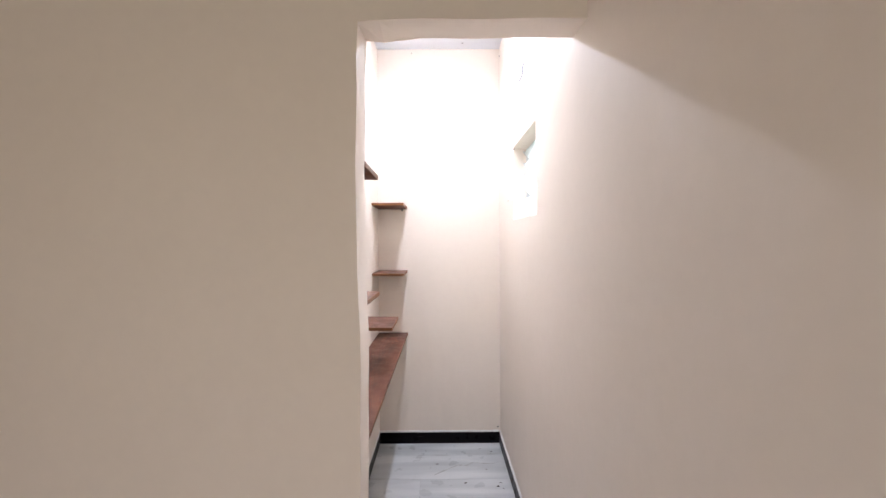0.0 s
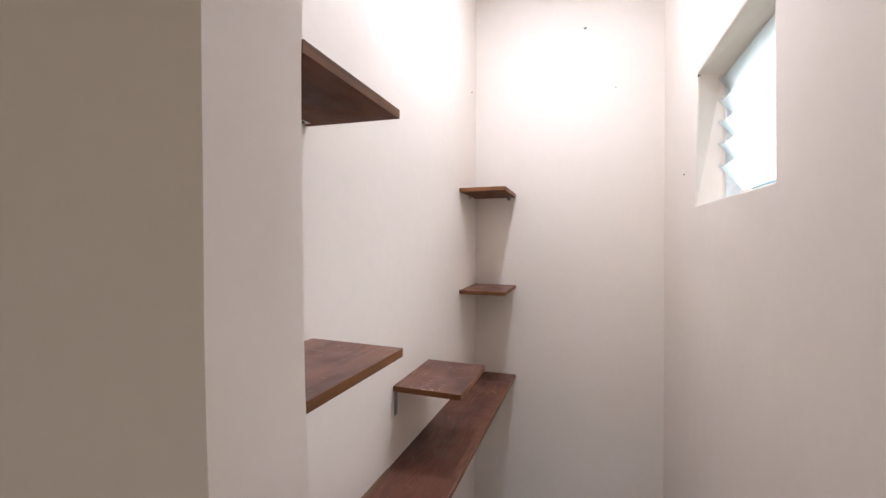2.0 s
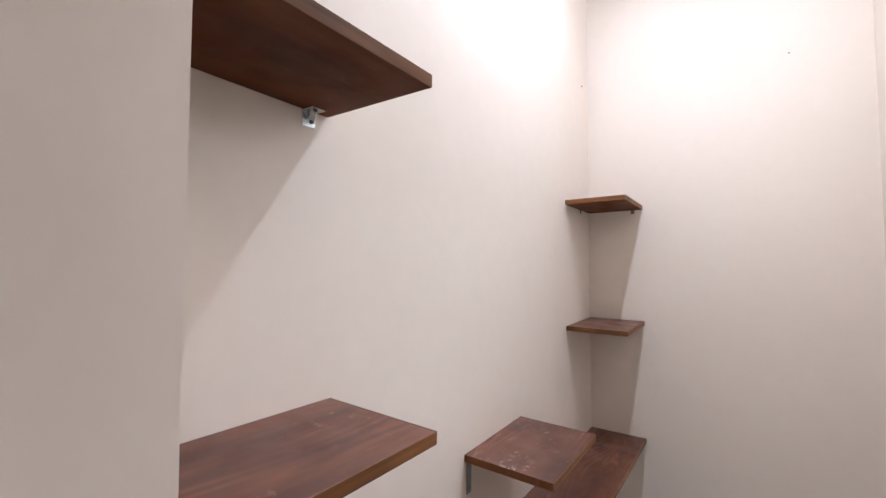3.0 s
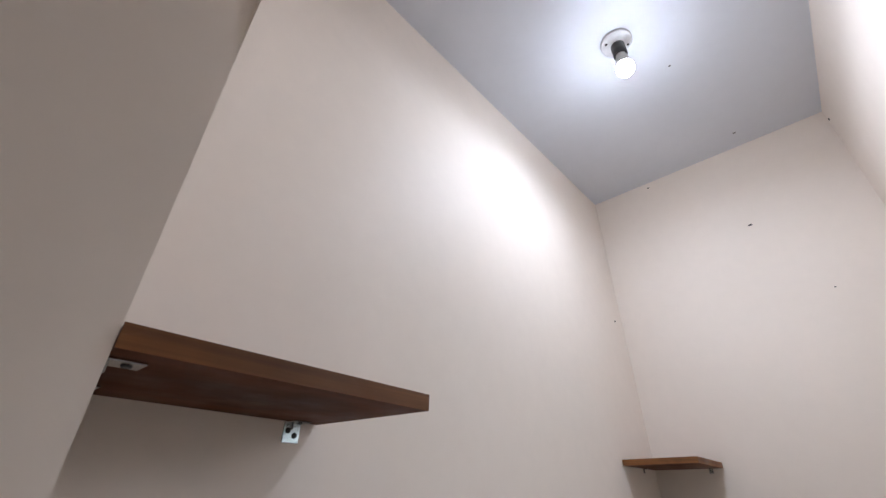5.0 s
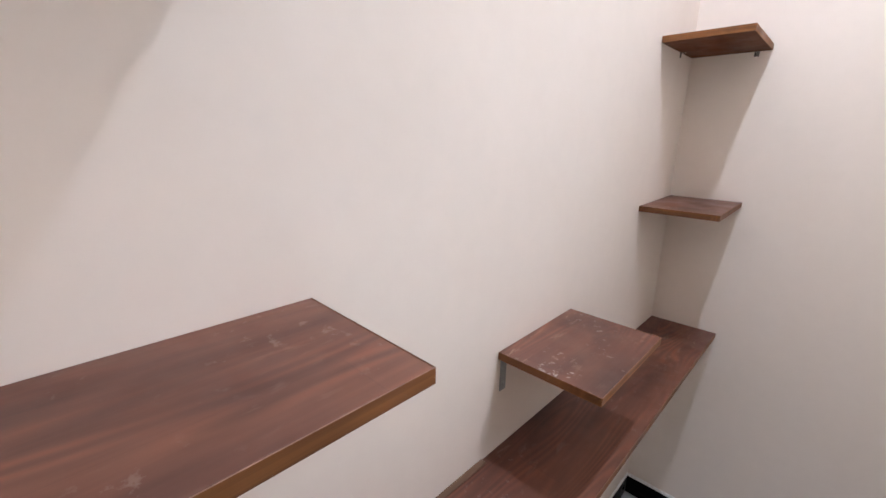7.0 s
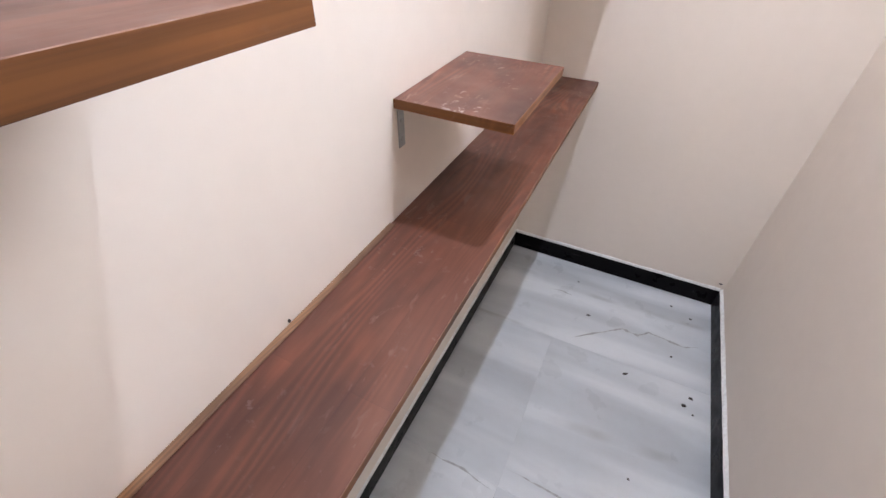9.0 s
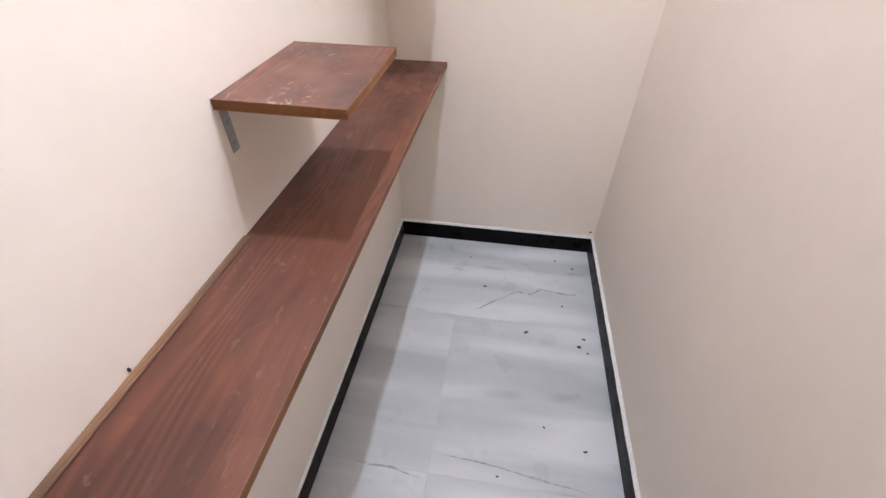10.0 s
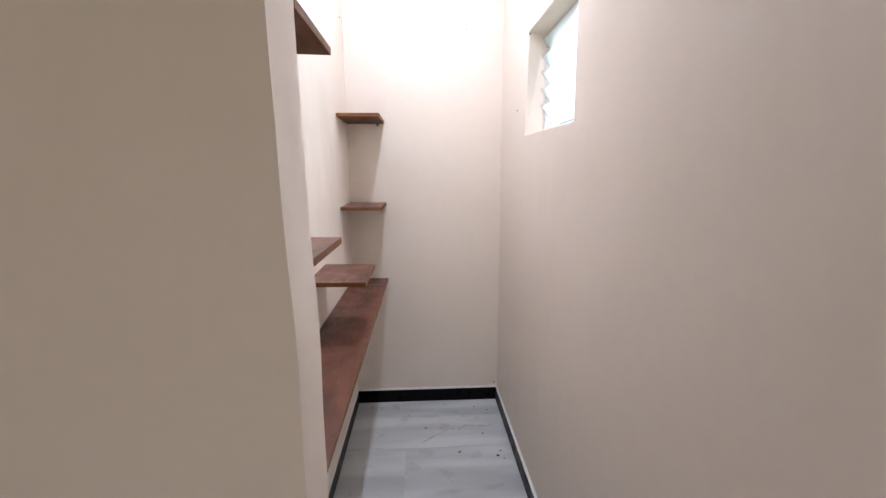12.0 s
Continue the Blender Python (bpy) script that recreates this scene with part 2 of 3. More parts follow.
MAT_GLASS, gn, gl, gb = material("frosted_louvre_glass")
gb.inputs["Base Color"].default_value = (0.88, 0.975, 0.955, 1)
gb.inputs["Transmission Weight"].default_value = 1.0
gb.inputs["IOR"].default_value = 1.5
gl.new(ramp(gn, gl, noise_node(gn, gl, coords(gn, gl), 40, 3), [(0.3, (0.42,) * 3), (0.7, (0.55,) * 3)]), gb.inputs["Roughness"])

MAT_GLOW, en, el, eb = material("lit_bulb_globe")
eb.inputs["Base Color"].default_value = (0.9, 0.9, 0.9, 1)
eb.inputs["Emission Color"].default_value = (0.76, 0.83, 1.0, 1)
eb.inputs["Emission Strength"].default_value = 130


# ---- mesh helpers ----
def box(bm, x0, x1, y0, y1, z0, z1, bevel=0.0, segments=1):
    v = [bm.verts.new(p) for p in ((x0, y0, z0), (x1, y0, z0), (x1, y1, z0), (x0, y1, z0), (x0, y0, z1), (x1, y0, z1), (x1, y1, z1), (x0, y1, z1))]
    f = [bm.faces.new([v[i] for i in q]) for q in ((3, 2, 1, 0), (4, 5, 6, 7), (0, 1, 5, 4), (1, 2, 6, 5), (2, 3, 7, 6), (3, 0, 4, 7))]
    if bevel:
        edges = list({e for q in f for e in q.edges})
        bmesh.ops.bevel(bm, geom=edges, offset=bevel, segments=segments, affect="EDGES", profile=0.5)


def lathe(bm, profile, count=28, centre=(0, 0, 0)):
    """Rings of (radius, z) turned about the z axis; a radius of 0 closes the end."""
    rings = []
    for r, z in profile:
        if r == 0:
            rings.append([bm.verts.new((centre[0], centre[1], centre[2] + z))])
        else:
            rings.append([bm.verts.new((centre[0] + r * math.cos(2 * math.pi * i / count), centre[1] + r * math.sin(2 * math.pi * i / count), centre[2] + z)) for i in range(count)])
    for a, b in zip(rings, rings[1:]):
        for i in range(count):
            j = (i + 1) % count
            quad = [a[i % len(a)], a[j % len(a)], b[j % len(b)], b[i % len(b)]]
            bm.faces.new(list(dict.fromkeys(quad)))


def mesh_of(bm, name, mat, smooth=False):
    bmesh.ops.recalc_face_normals(bm, faces=bm.faces)
    me = bpy.data.meshes.new(name)
    bm.to_mesh(me)
    bm.free()
    me.materials.append(mat)
    if smooth:
        for p in me.polygons:
            p.use_smooth = True
    return me


def part(name, bm, mat, parent=None, label="", smooth=False):
    ob = new(name, mesh_of(bm, name, mat, smooth))
    if parent:
        ob.parent = parent
    if label:
        tagged(ob, label)
    return ob


def structure(name, bm, mat, label, category):
    return tagged(part(name, bm, mat), label, category, kind="structure")


# ---- large structure ----
T = 0.23
b = bmesh.new()
box(b, -T, W + 0.15, 0, T, -0.15, CEIL)
structure("wall_north", b, MAT_WALL, "cream painted plaster wall at the end of the store", "wall")

b = bmesh.new()
rows = [-0.15, 0.9, 1.74] + [1.74 + (CEIL - 1.74) * k / 8 for k in range(1, 9)]   # leans out above the shelves
face = []
for z in rows:
    lean = max(0.0, (z - 1.74) / (CEIL - 1.74)) ** 1.4
    face.append([b.verts.new((-0.045 * lean * min(1.0, 1.25 * k / 12), YI * k / 12, z)) for k in range(13)])
for p, q in zip(face, face[1:]):
    for k in range(12):
        b.faces.new((p[k], p[k + 1], q[k + 1], q[k]))
rear = [b.verts.new((-T, y, z)) for y, z in ((0, -0.15), (YI, -0.15), (YI, CEIL), (0, CEIL))]
b.faces.new(rear)
b.faces.new([p[0] for p in face] + [rear[3], rear[0]])
b.faces.new([p[-1] for p in face] + [rear[2], rear[1]])
b.faces.new(face[0] + [rear[1], rear[0]])
b.faces.new(face[-1] + [rear[2], rear[3]])
structure("wall_west", b, MAT_WALL, "cream painted plaster wall carrying the brown shelves", "wall")

b = bmesh.new()   # long wall with the window opening cut through
TE = 0.15
rim = [(YS, -0.15), (0.0, -0.15), (0.0, CEIL), (YS, CEIL)]
mouth = [(-1.164, 1.588), (-0.547, 1.599), (-0.577, 2.022), (-1.154, 2.012)]   # hand-cut, out of square
deep = [(WY0, WZ0), (WY1, WZ0), (WY1, WZ1), (WY0, WZ1)]
loops = [[b.verts.new((x, y, z)) for y, z in loop] for x, loop in ((W, rim), (W, mouth), (W + 0.07, deep), (W + TE, deep), (W + TE, rim))]
for p, q in zip(loops, loops[1:] + loops[:1]):
    for i in range(4):
        j = (i + 1) % 4
        b.faces.new((p[i], p[j], q[j], q[i]))
lip = [b.edges.get((loops[1][i], loops[1][(i + 1) % 4])) for i in range(4)]
bmesh.ops.bevel(b, geom=lip, offset=0.005, segments=3, affect="EDGES", profile=0.5)
structure("wall_east", b, MAT_WALL, "long cream painted plaster wall with a small window", "wall")


# wall with the opening: hand-plastered jamb, a little out of plumb
b = bmesh.new()
jamb = []
for i in range(23):
    z = -0.15 + (ZL + 0.15) * i / 22
    lean = min(1.0, max(0.0, (z - 1.05) / 0.55))
    jamb.append((XJ + 0.001 - 0.0075 * lean * lean * (3 - 2 * lean) + 0.004 * max(0.0, z - 1.7) + 0.0016 * math.sin(z * 7.1) + 0.0012 * math.sin(z * 17 + 1), z))
head = []
for i in range(1, 12):
    x = XJ + (W - XJ) * i / 11
    head.append((x, ZL + 0.0015 * math.sin(x * 19) + 0.004 * (x - XJ)))
outline = [(XW, -0.15)] + jamb + head + [(W, CEIL), (XW, CEIL)]
front = [b.verts.new((x, YO, z)) for x, z in outline]
back = [b.verts.new((x, YI, z + (0.014 if ZL - 0.001 <= z < CEIL - 0.1 else 0))) for x, z in outline]
b.faces.new(front), b.faces.new(back[::-1])
for i in range(len(outline)):
    j = (i + 1) % len(outline)
    b.faces.new((front[i], front[j], back[j], back[i]))
soft = []
for e in b.edges:
    p, q = e.verts
    if abs(p.co.y - q.co.y) < 1e-6 and XJ - 0.02 < min(p.co.x, q.co.x) and max(p.co.z, q.co.z) < ZL + 0.03 and max(p.co.z, q.co.z) > -0.14:
        soft.append(e)
bmesh.ops.bevel(b, geom=soft, offset=0.006, segments=3, affect="EDGES", profile=0.5)
structure("wall_south", b, MAT_WALL, "cream painted wall with a tall doorless opening", "wall")

b = bmesh.new()
box(b, XW - T, XW, YS, YO, -0.15, CEIL)
structure("wall_outer_west", b, MAT_WALL, "cream painted side wall of the outer room", "wall")
b = bmesh.new()   # unseen far wall of the outer room, doorway invented for the fill lamp
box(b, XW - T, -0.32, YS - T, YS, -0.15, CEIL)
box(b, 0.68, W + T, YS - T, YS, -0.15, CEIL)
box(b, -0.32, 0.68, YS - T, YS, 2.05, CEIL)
structure("wall_outer_south", b, MAT_WALL, "unseen cream outer-room wall with a doorway added for the fill lamp", "wall")
b = bmesh.new()
box(b, XW - T, W + T, YS - T, T, CEIL, CEIL + 0.14)
structure("ceiling", b, MAT_CEIL, "flat white painted concrete ceiling slab", "ceiling")
b = bmesh.new()
box(b, -60, 60, -60, 60, -0.5, -0.3)
structure("ground", b, MAT_GROUND, "grassy yard ground outside the house", "ground")
b = bmesh.new()
box(b, XW - T, W + T, YS - T, T, -0.28, -0.006)
floor = structure("floor", b, MAT_GROUT, "floor of pale grey marble-print tiles with tight joints", "floor")

# skirting of black stone with a white cement line along its top
SH, ST = 0.084, 0.004


def skirting(name, x0, x1, y0, y1, label):
    b = bmesh.new()
    box(b, x0, x1, y0, y1, 0.0, SH, 0.0012)
    return structure(name, b, MAT_SKIRT, label, "skirting")


skirting("baseboard_1", 0.0, W, -ST, -0.0005, "black polished stone skirting with cement smears")
skirting("baseboard_2", W - 0.010, W - 0.0005, YS, -ST - 0.0005, "black polished stone skirting along the long wall")
skirting("baseboard_3", 0.0005, ST, YI, -ST - 0.0005, "black polished stone skirting below the low shelf")
skirting("baseboard_4", XW, XJ + 0.006, YO - ST, YO - 0.0005, "black polished stone skirting of the outer room")


def cement_line(name, along, at, s0, s1, side, depth=ST):
    """Hand-drawn white line over the skirting, of uneven height."""
    b = bmesh.new()
    count = max(8, int(abs(s1 - s0) / 0.03))
    rings = []
    for i in range(count + 1):
        s = s0 + (s1 - s0) * i / count
        h = 0.0115 + 0.0012 * math.sin(s * 31) + 0.0009 * math.sin(s * 83 + 1)
        d = depth + 0.0012 + 0.0004 * math.sin(s * 47)
        ring = []
        for off, z in ((0.0005, SH - 0.001), (d, SH - 0.001), (d, SH + h * (0.25 if depth > ST else 0.7)), (0.0005, SH + h)):
            ring.append(b.verts.new((at + side * off, s, z) if along == "y" else (s, at + side * off, z)))
        rings.append(ring)
    for p, q in zip(rings, rings[1:]):
        for i in range(4):
            j = (i + 1) % 4
            b.faces.new((p[i], p[j], q[j], q[i]))
    b.faces.new(rings[0]), b.faces.new(rings[-1][::-1])
    return structure(name, b, MAT_CAULK, "uneven white cement line along the skirting top", "trim")


cement_line("trim_1", "x", 0.0, ST + 0.003, W - 0.0105, -1)
cement_line("trim_2", "y", W, YS, -0.001, -1, 0.0085)
cement_line("trim_3", "y", 0.0, YI, -0.001, 1)


# ---- louvre window ----
def louvre_window():
    win = tagged(new("window_1"), "small louvre window with tilted frosted glass blades", "window", kind="structure")
    xf = W + 0.065
    b = bmesh.new()
    for y0, y1 in ((WY0 + 0.001, WY0 + 0.016), (WY1 - 0.016, WY1 - 0.001)):
        box(b, xf + 0.012, xf + 0.050, y0, y1, WZ0 + 0.001, WZ1 - 0.001, 0.001)
    for z0, z1 in ((WZ0 + 0.001, WZ0 + 0.016), (WZ1 - 0.018, WZ1 - 0.001)):
        box(b, xf + 0.012, xf + 0.050, WY0 + 0.017, WY1 - 0.017, z0, z1, 0.001)
    part("window_frame", b, MAT_ALU, win, "pale aluminium louvre frame")
    blade = clip = None
    for i in range(5):
        z = 1.991 - 0.0685 * i
        m = pose(xf - 0.002, 0, z, 0, 52, 0)
        if blade is None:
            b = bmesh.new()
            box(b, 0, 0.098, WY0 + 0.019, WY1 - 0.019, -0.0025, 0.0025, 0.0008)
            blade = part("pane", b, MAT_GLASS, win, "frosted greenish glass blade")
            b = bmesh.new()
            for s, e in ((WY0 + 0.0165, WY0 + 0.022), (WY1 - 0.022, WY1 - 0.0165)):
                box(b, -0.006, 0.040, s, e, 0.003, 0.006, 0.0006)
                box(b, -0.006, 0.040, s, e, -0.006, -0.003, 0.0006)
                box(b, -0.010, -0.006, s, e, -0.006, 0.006, 0.0006)
            clip = part("clip", b, MAT_ALU, win, "pale metal blade clip")
            blade.matrix_basis = clip.matrix_basis = m
            blade.visible_shadow = False
        else:
            for src in (blade, clip):
                o = src.copy()
                scene.collection.objects.link(o)
                o.matrix_basis = m
    return win


louvre_window()


# ---- shelves ----
TH = 0.0165


def small_clip(parent, m, size=0.72):
    """Zinc angle clip with two screws: one leg on the wall (x = 0), one under the board (z = 0)."""
    b = bmesh.new()
    box(b, 0.0004, 0.0026, -0.013, 0.013, -0.028, -0.0004, 0.0006)
    box(b, 0.0028, 0.030, -0.013, 0.013, -0.0026, -0.0004, 0.0006)
    box(b, 0.0026, 0.007, -0.0015, 0.0015, -0.010, -0.0028)
    clip = part("bracket", b, MAT_STEEL, parent, "small zinc-plated angle clip")
    clip.matrix_basis = m @ Matrix.Diagonal((size, size, size, 1))
    for spot in (pose(0.0026, 0.005, -0.018, 0, 90), pose(0.0026, -0.006, -0.012, 0, 90), pose(0.019, 0.0, -0.0028, 180)):
        b = bmesh.new()
        lathe(b, [(0, 0), (0.0042, 0), (0.0036, 0.0014), (0.0016, 0.002), (0, 0.0012)], 10)
        s = part("screw", b, MAT_DARK, clip)
        s.matrix_basis = spot
    return clip


def worn_band(ob):
    """The upper rim of an edge band is rubbed pale."""
    ob.data.materials.append(MAT_WORN)
    for p in ob.data.polygons:
        if p.normal.z > 0.5:
            p.material_index = 1


def shelf(label, x0, x1, y0, y1, top, mat, ends=(True, True), clips=(), tilt=(0, 0), group="brown wall shelves"):
    """A laminated board against the wall: core with top face, underside sheet, edge bands."""
    root = tagged(new("wall_shelf"), label, "shelf", group)
    root.matrix_basis = pose(x0, (y0 + y1) / 2, top - TH, tilt[0], tilt[1])
    w, h = x1 - x0, (y1 - y0) / 2
    b = bmesh.new()
    box(b, 0.0008, w - 0.0012, -h + 0.0012, h - 0.0012, 0.0012, TH, 0.0008)
    part("board", b, mat, root)
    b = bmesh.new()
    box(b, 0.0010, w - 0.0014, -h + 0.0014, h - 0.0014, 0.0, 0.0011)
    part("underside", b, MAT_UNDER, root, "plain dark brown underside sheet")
    b = bmesh.new()
    box(b, w - 0.0011, w, -h, h, 0.0, TH + 0.0003, 0.0003)
    worn_band(part("edge_band", b, MAT_EDGE, root, "golden brown edge band"))
    for on, s in zip(ends, (-1, 1)):
        if on:
            b = bmesh.new()
            y = s * h
            box(b, 0.0008, w - 0.0012, min(y, y - s * 0.0011), max(y, y - s * 0.0011), 0.0, TH + 0.0003, 0.0003)
            worn_band(part("edge_band", b, MAT_EDGE_END, root, "golden brown edge band"))
    for m in clips:
        small_clip(root, m, 0.5 if abs(h - 0.15) < 0.001 else 0.9)
    return root


DEP = 0.209
# two boards by the opening
h = (-1.394 - YI) / 2
shelf("brown wood-print wall shelf fixed high beside the opening", 0, DEP, YI + 0.0005, -1.394, 1.7275, MAT_WOOD, (False, True),
      [pose(0.0, h - 0.036, 0), pose(0.172, -h + 0.0005, 0, 0, 0, 90), pose(0.052, -h + 0.0005, 0, 0, 0, 90)], (0, 1.2))
shelf("brown wood-print wall shelf at chest height beside the opening", 0, DEP + 0.001, YI + 0.0005, -1.380, 1.2705, MAT_WOOD, (False, True),
      [pose(0.0, h - 0.040, 0)], (0, 1.1))
# two corner boards
for top, text in ((1.731, "small brown corner shelf above eye height"), (1.269, "small brown corner shelf at chest height")):
    shelf(text, 0, DEP + 0.002, -0.301, -0.0005, top, MAT_WOOD, (True, False),
          [pose(0.0, 0.03, 0), pose(DEP - 0.035, 0.1502, 0, 0, 0, -90)], (1.2, 0.5) if top < 1.5 else (0, 0))
# square board
sq = shelf("square brown shelf spotted with white cement dust", 0, 0.213, -0.990, -0.693, 1.0485, MAT_DUSTY, (True, True), (), (0.8, 0.7))


def long_bracket(parent, y):
    b = bmesh.new()
    box(b, 0.0004, 0.003, y - 0.010, y + 0.010, -0.078, -0.0004, 0.0008)
    box(b, 0.0032, 0.075, y - 0.010, y + 0.010, -0.0032, -0.0004, 0.0008)
    br = part("bracket", b, MAT_DULL_STEEL, parent, "dull galvanised angle bracket")
    for z in (-0.028, -0.062):
        b = bmesh.new()
        lathe(b, [(0, 0), (0.0045, 0), (0.004, 0.0016), (0.0016, 0.0024), (0, 0.0014)], 10)
        s = part("screw", b, MAT_DULL_STEEL, br)
        s.matrix_basis = pose(0.003, y, z, 0, 90)


long_bracket(sq, -0.130)
long_bracket(sq, 0.118)

# long low board, with a narrow lath closing the gap at the wall
low = shelf("long low brown wood-print shelf running the whole wall", 0, 0.211, YI + 0.0005, -0.0005, 0.815, MAT_LOW, (False, False))
b = bmesh.new()
box(b, 0.0006, 0.014, -0.838, -0.19, TH + 0.0004, TH + 0.0035, 0.001)
part("lath", b, MAT_CUT, low, "light brown lath along the wall")


# ---- ceiling lamp ----
lamp = tagged(new("ceiling_light"), "bare lit bulb in a batten holder on the ceiling", "lamp")
lamp.matrix_basis = pose(BULB.x, BULB.y, CEIL - 0.0005)
b = bmesh.new()
lathe(b, [(0, 0), (0.047, 0), (0.047, -0.006), (0.043, -0.010), (0.026, -0.012), (0.024, -0.020), (0, -0.020)], 40)
part("base_plate", b, MAT_PLASTIC, lamp, "round white plastic base", True)
for a in (40, 220):
    b = bmesh.new()
    lathe(b, [(0, 0), (0.0042, 0), (0.0036, -0.0016), (0, -0.002)], 10, (0.034 * math.cos(radians(a)), 0.034 * math.sin(radians(a)), -0.0110))
    part("screw", b, MAT_DARK, lamp)
b = bmesh.new()
lathe(b, [(0, -0.0205), (0.021, -0.0205), (0.021, -0.066), (0.0205, -0.068), (0, -0.068)], 32)
part("holder", b, MAT_BLACK, lamp, "black bulb holder", True)
b = bmesh.new()
lathe(b, [(0, -0.0685), (0.015, -0.0685), (0.017, -0.079), (0.0205, -0.098), (0.0222, -0.110), (0.0228, -0.1165), (0, -0.1165)], 32)
part("bulb_base", b, MAT_PLASTIC, lamp, "white plastic bulb body", True)
b = bmesh.new()
prof = [(0, -0.1168), (0.0222, -0.1168)] + [(0.026 * math.sin(radians(a)), -0.130 + 0.026 * math.cos(radians(a))) for a in range(60, 180, 12)] + [(0, -0.156)]
lathe(b, prof, 32)
part("globe", b, MAT_GLOW, lamp, "glowing white globe", True)

# ---- loose wire out of the long wall ----
curve = bpy.data.curves.new("wire", "CURVE")
curve.dimensions, curve.bevel_depth, curve.bevel_resolution = "3D", 0.0034, 2
sp = curve.splines.new("BEZIER")
pts = ((W + 0.01, -0.918, 2.380), (W - 0.007, -0.916, 2.366), (W - 0.009, -0.910, 2.326), (W - 0.018, -0.868, 2.298))
sp.bezier_points.add(len(pts) - 1)
for bp, p in zip(sp.bezier_points, pts):
    bp.co, bp.handle_left_type, bp.handle_right_type = p, "AUTO", "AUTO"
curve.materials.append(MAT_WIRE)
tagged(new("wire", curve), "short grey cable end hanging out of the wall", "cable")


# ---- nails and plugs stuck in the plaster ----
def nail(m, r, label):
    b = bmesh.new()
    lathe(b, [(0, -0.004), (r * 0.5, -0.004), (r * 0.55, 0.001), (r, 0.0014), (r * 0.8, 0.0032), (0, 0.0036)], 9)
    ob = tagged(part("nail", b, MAT_DARK, None, "", True), label, "nail", "nails in the plaster")
    ob.matrix_basis = m @ Matrix.Diagonal((1.5, 0.8, 1, 1))


N, E_, W_, UP = (90, 0, 0), (0, -90, 0), (0, 90, 0), (180, 0, 0)
for place, turn, r in (((0.541, 0, 2.516), N, 0.0050), ((0.249, 0, 2.849), N, 0.0032), ((0.678, 0, 2.216), N, 0.0022), ((0.866, 0, 0.118), N, 0.0045),
                       ((0, -0.086, 2.242), W_, 0.0026), ((0, -1.311, 0.824), W_, 0.0028), ((W, -0.598, 2.010), E_, 0.0030),
                       ((W, -0.400, 1.728), E_, 0.0026), ((W, -0.030, 2.812), E_, 0.0040), ((0.616, -0.095, CEIL), UP, 0.0036), ((0.515, -0.578, CEIL), UP, 0.0030)):
    nail(pose(*place, *turn), r, "dark nail head stuck in the ceiling" if turn == UP else "dark nail head stuck in the plaster")

# ---- crumbs of dirt on the tiles ----
rng = random.Random(4)
for x, y, r in ((0.726, -0.089, 4), (0.800, -0.131, 4), (0.345, -0.120, 3), (0.424, -0.297, 6), (0.742, -0.362, 4), (0.599, -0.515, 7),
                (0.813, -0.517, 5), (0.794, -0.553, 7), (0.822, -0.579, 4), (0.657, -0.881, 3), (0.779, -0.939, 4), (0.520, -1.050, 3)):
    b = bmesh.new()
    bmesh.ops.create_icosphere(b, subdivisions=1, radius=r * 0.0011)
    for v in b.verts:
        v.co *= rng.uniform(0.6, 1.25)
        v.co.z *= 0.35
        v.co.x *= 1.5
    low_z = min(v.co.z for v in b.verts)
    for v in b.verts:
        v.co.z -= low_z
    ob = tagged(part("dirt_crumb", b, MAT_DIRT), "dark crumb of dry dirt on the floor tiles", "dirt", "dirt crumbs on the floor")
    ob.matrix_basis = pose(x, y, 0.0004, 0, 0, rng.uniform(-40, 40))

# ---- dark veins in the print of the tiles ----
MAT_VEIN = plain("grey_marble_vein", (0.40, 0.405, 0.40), 0.35, 0, 0.35, 70)


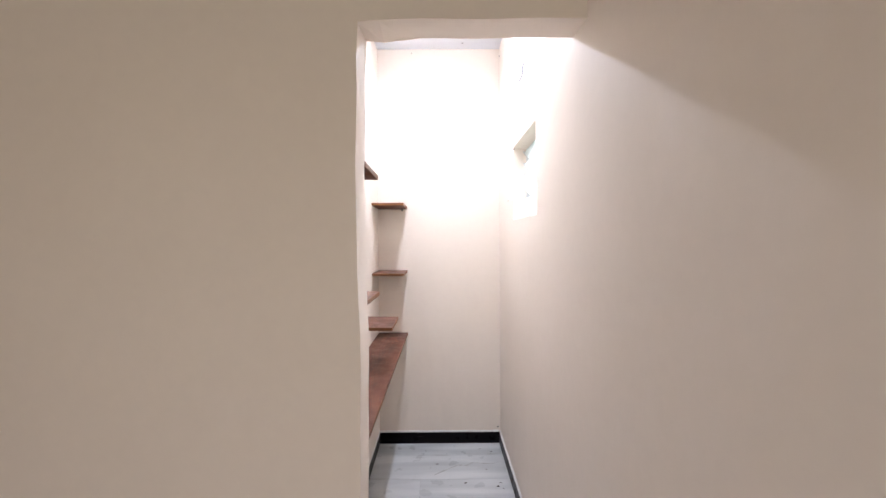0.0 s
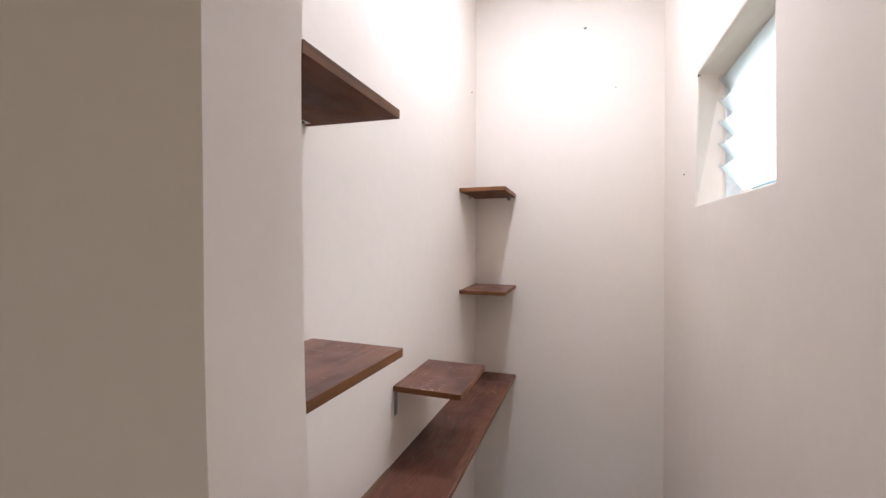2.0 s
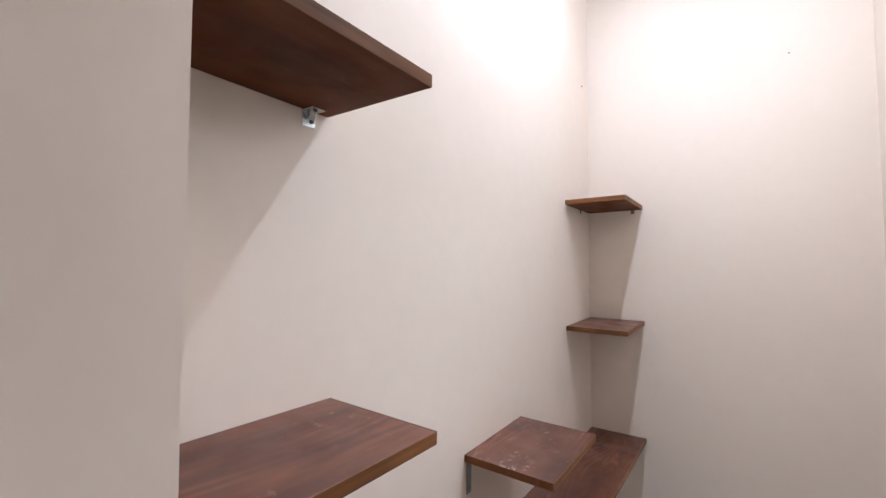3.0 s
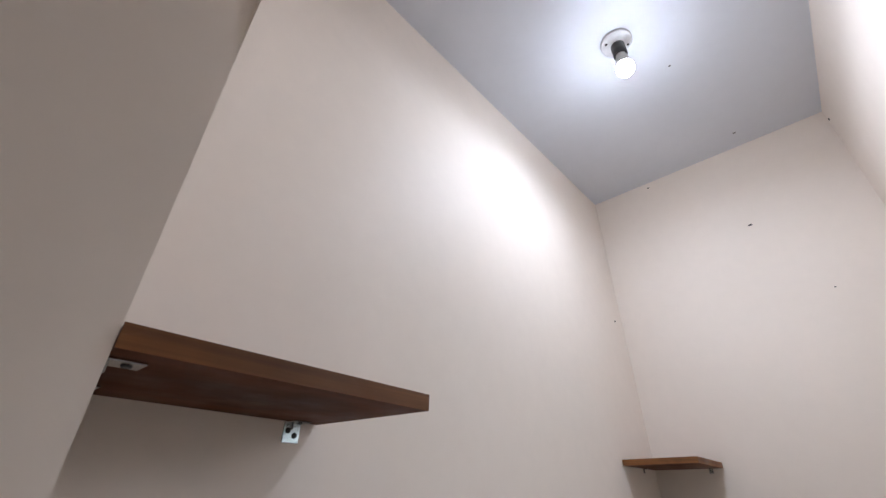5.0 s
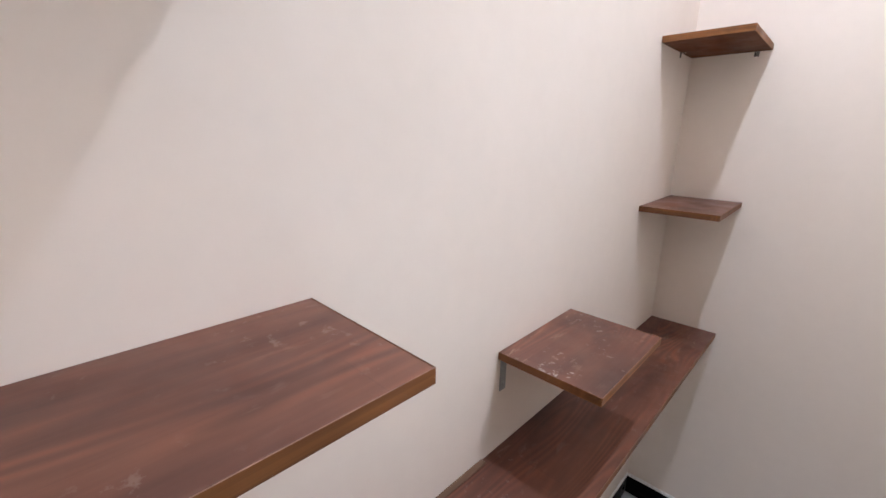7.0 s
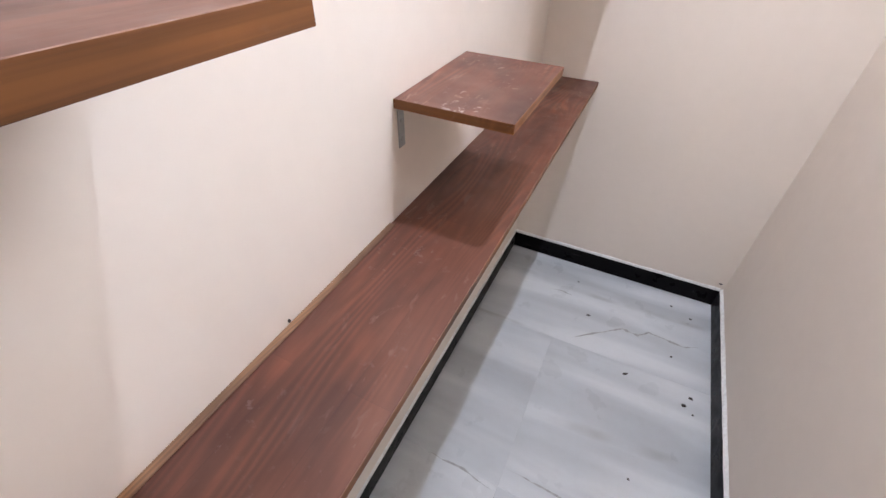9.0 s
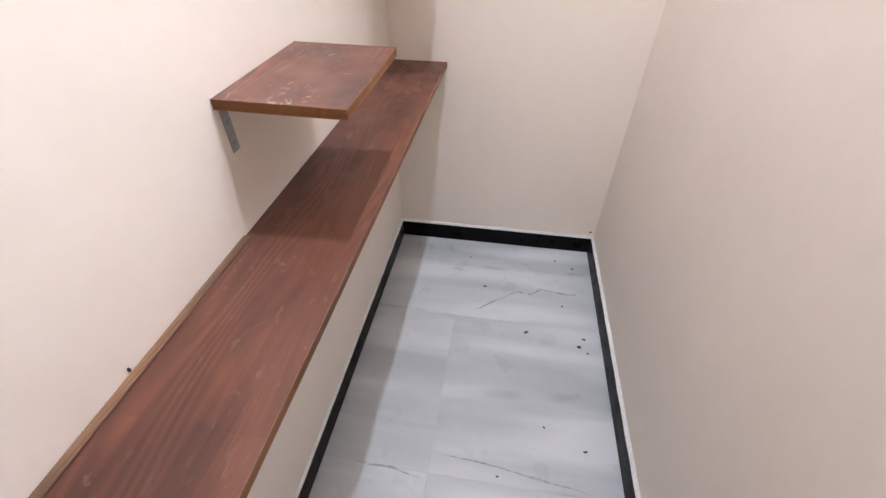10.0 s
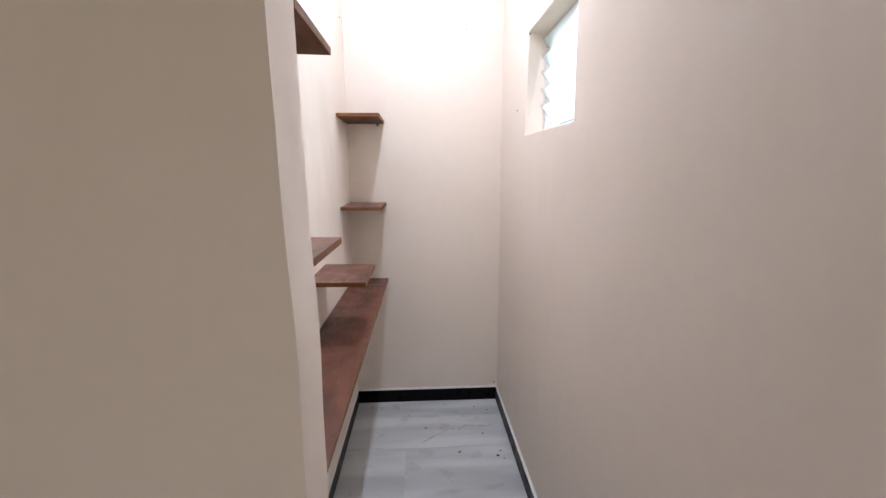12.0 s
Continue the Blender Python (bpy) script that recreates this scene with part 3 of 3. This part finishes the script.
def vein(points, width):
    """A thin broken line lying in the glaze, swelling and thinning along its way."""
    b = bmesh.new()
    path = [Vector((x, y, 0.0007)) for x, y in points]
    dense = []
    for p, q in zip(path, path[1:]):
        for i in range(10):
            f = i / 10
            m = p.lerp(q, f)
            dense.append(m + Vector((0, 0.005 * noise.noise(Vector((m.x * 25, m.y * 25, 3))), 0)))
    last = None
    for i, m in enumerate(dense):
        w = width * max(0.12, 0.65 + 1.1 * noise.noise(Vector((m.x * 40, m.y * 40, 9)))) * min(1, i / 6, (len(dense) - 1 - i) / 6 + 0.05)
        pair = (b.verts.new(m + Vector((0, w / 2, 0))), b.verts.new(m - Vector((0, w / 2, 0))))
        if last:
            b.faces.new((last[0], last[1], pair[1], pair[0]))
        last = pair
    ob = part("vein", b, MAT_VEIN)
    ob.parent = floor


vein(((0.383, -0.439), (0.503, -0.349), (0.560, -0.304), (0.618, -0.314), (0.654, -0.279), (0.781, -0.292), (0.840, -0.270)), 0.0105)
vein(((0.091, -1.071), (0.207, -1.072), (0.318, -1.090)), 0.007)
vein(((0.330, -1.011), (0.520, -1.023), (0.650, -1.040), (0.800, -1.060)), 0.007)
vein(((0.250, -0.215), (0.300, -0.205), (0.340, -0.215)), 0.006)

# ---- floor tiles ----
tile_mesh = {}


def tile(x0, x1, y0, y1):
    key = (round(x1 - x0, 3), round(y1 - y0, 3))
    if key not in tile_mesh:
        b = bmesh.new()
        box(b, -key[0] / 2 + 0.0003, key[0] / 2 - 0.0003, -key[1] / 2 + 0.0003, key[1] / 2 - 0.0003, -0.0055, 0.0, 0.0002)
        tile_mesh[key] = mesh_of(b, "tile", MAT_TILE)
    ob = new("tile", tile_mesh[key])
    ob.parent = floor
    ob.matrix_basis = pose((x0 + x1) / 2, (y0 + y1) / 2, 0)


ys = [0.0, -0.470, -1.070, -1.670, -2.270, -2.870, -3.470, -4.070, YS]
for k, (y1, y0) in enumerate(zip(ys, ys[1:])):
    xs = [XW, -2.08, -1.48, -0.88, -0.28, 0.32, W] if k else [0.0, W]
    for x0, x1 in zip(xs, xs[1:]):
        if y0 > YI and x1 <= 0:
            continue
        tile(max(x0, 0.0) if y0 > YI else x0, x1, y0, y1)
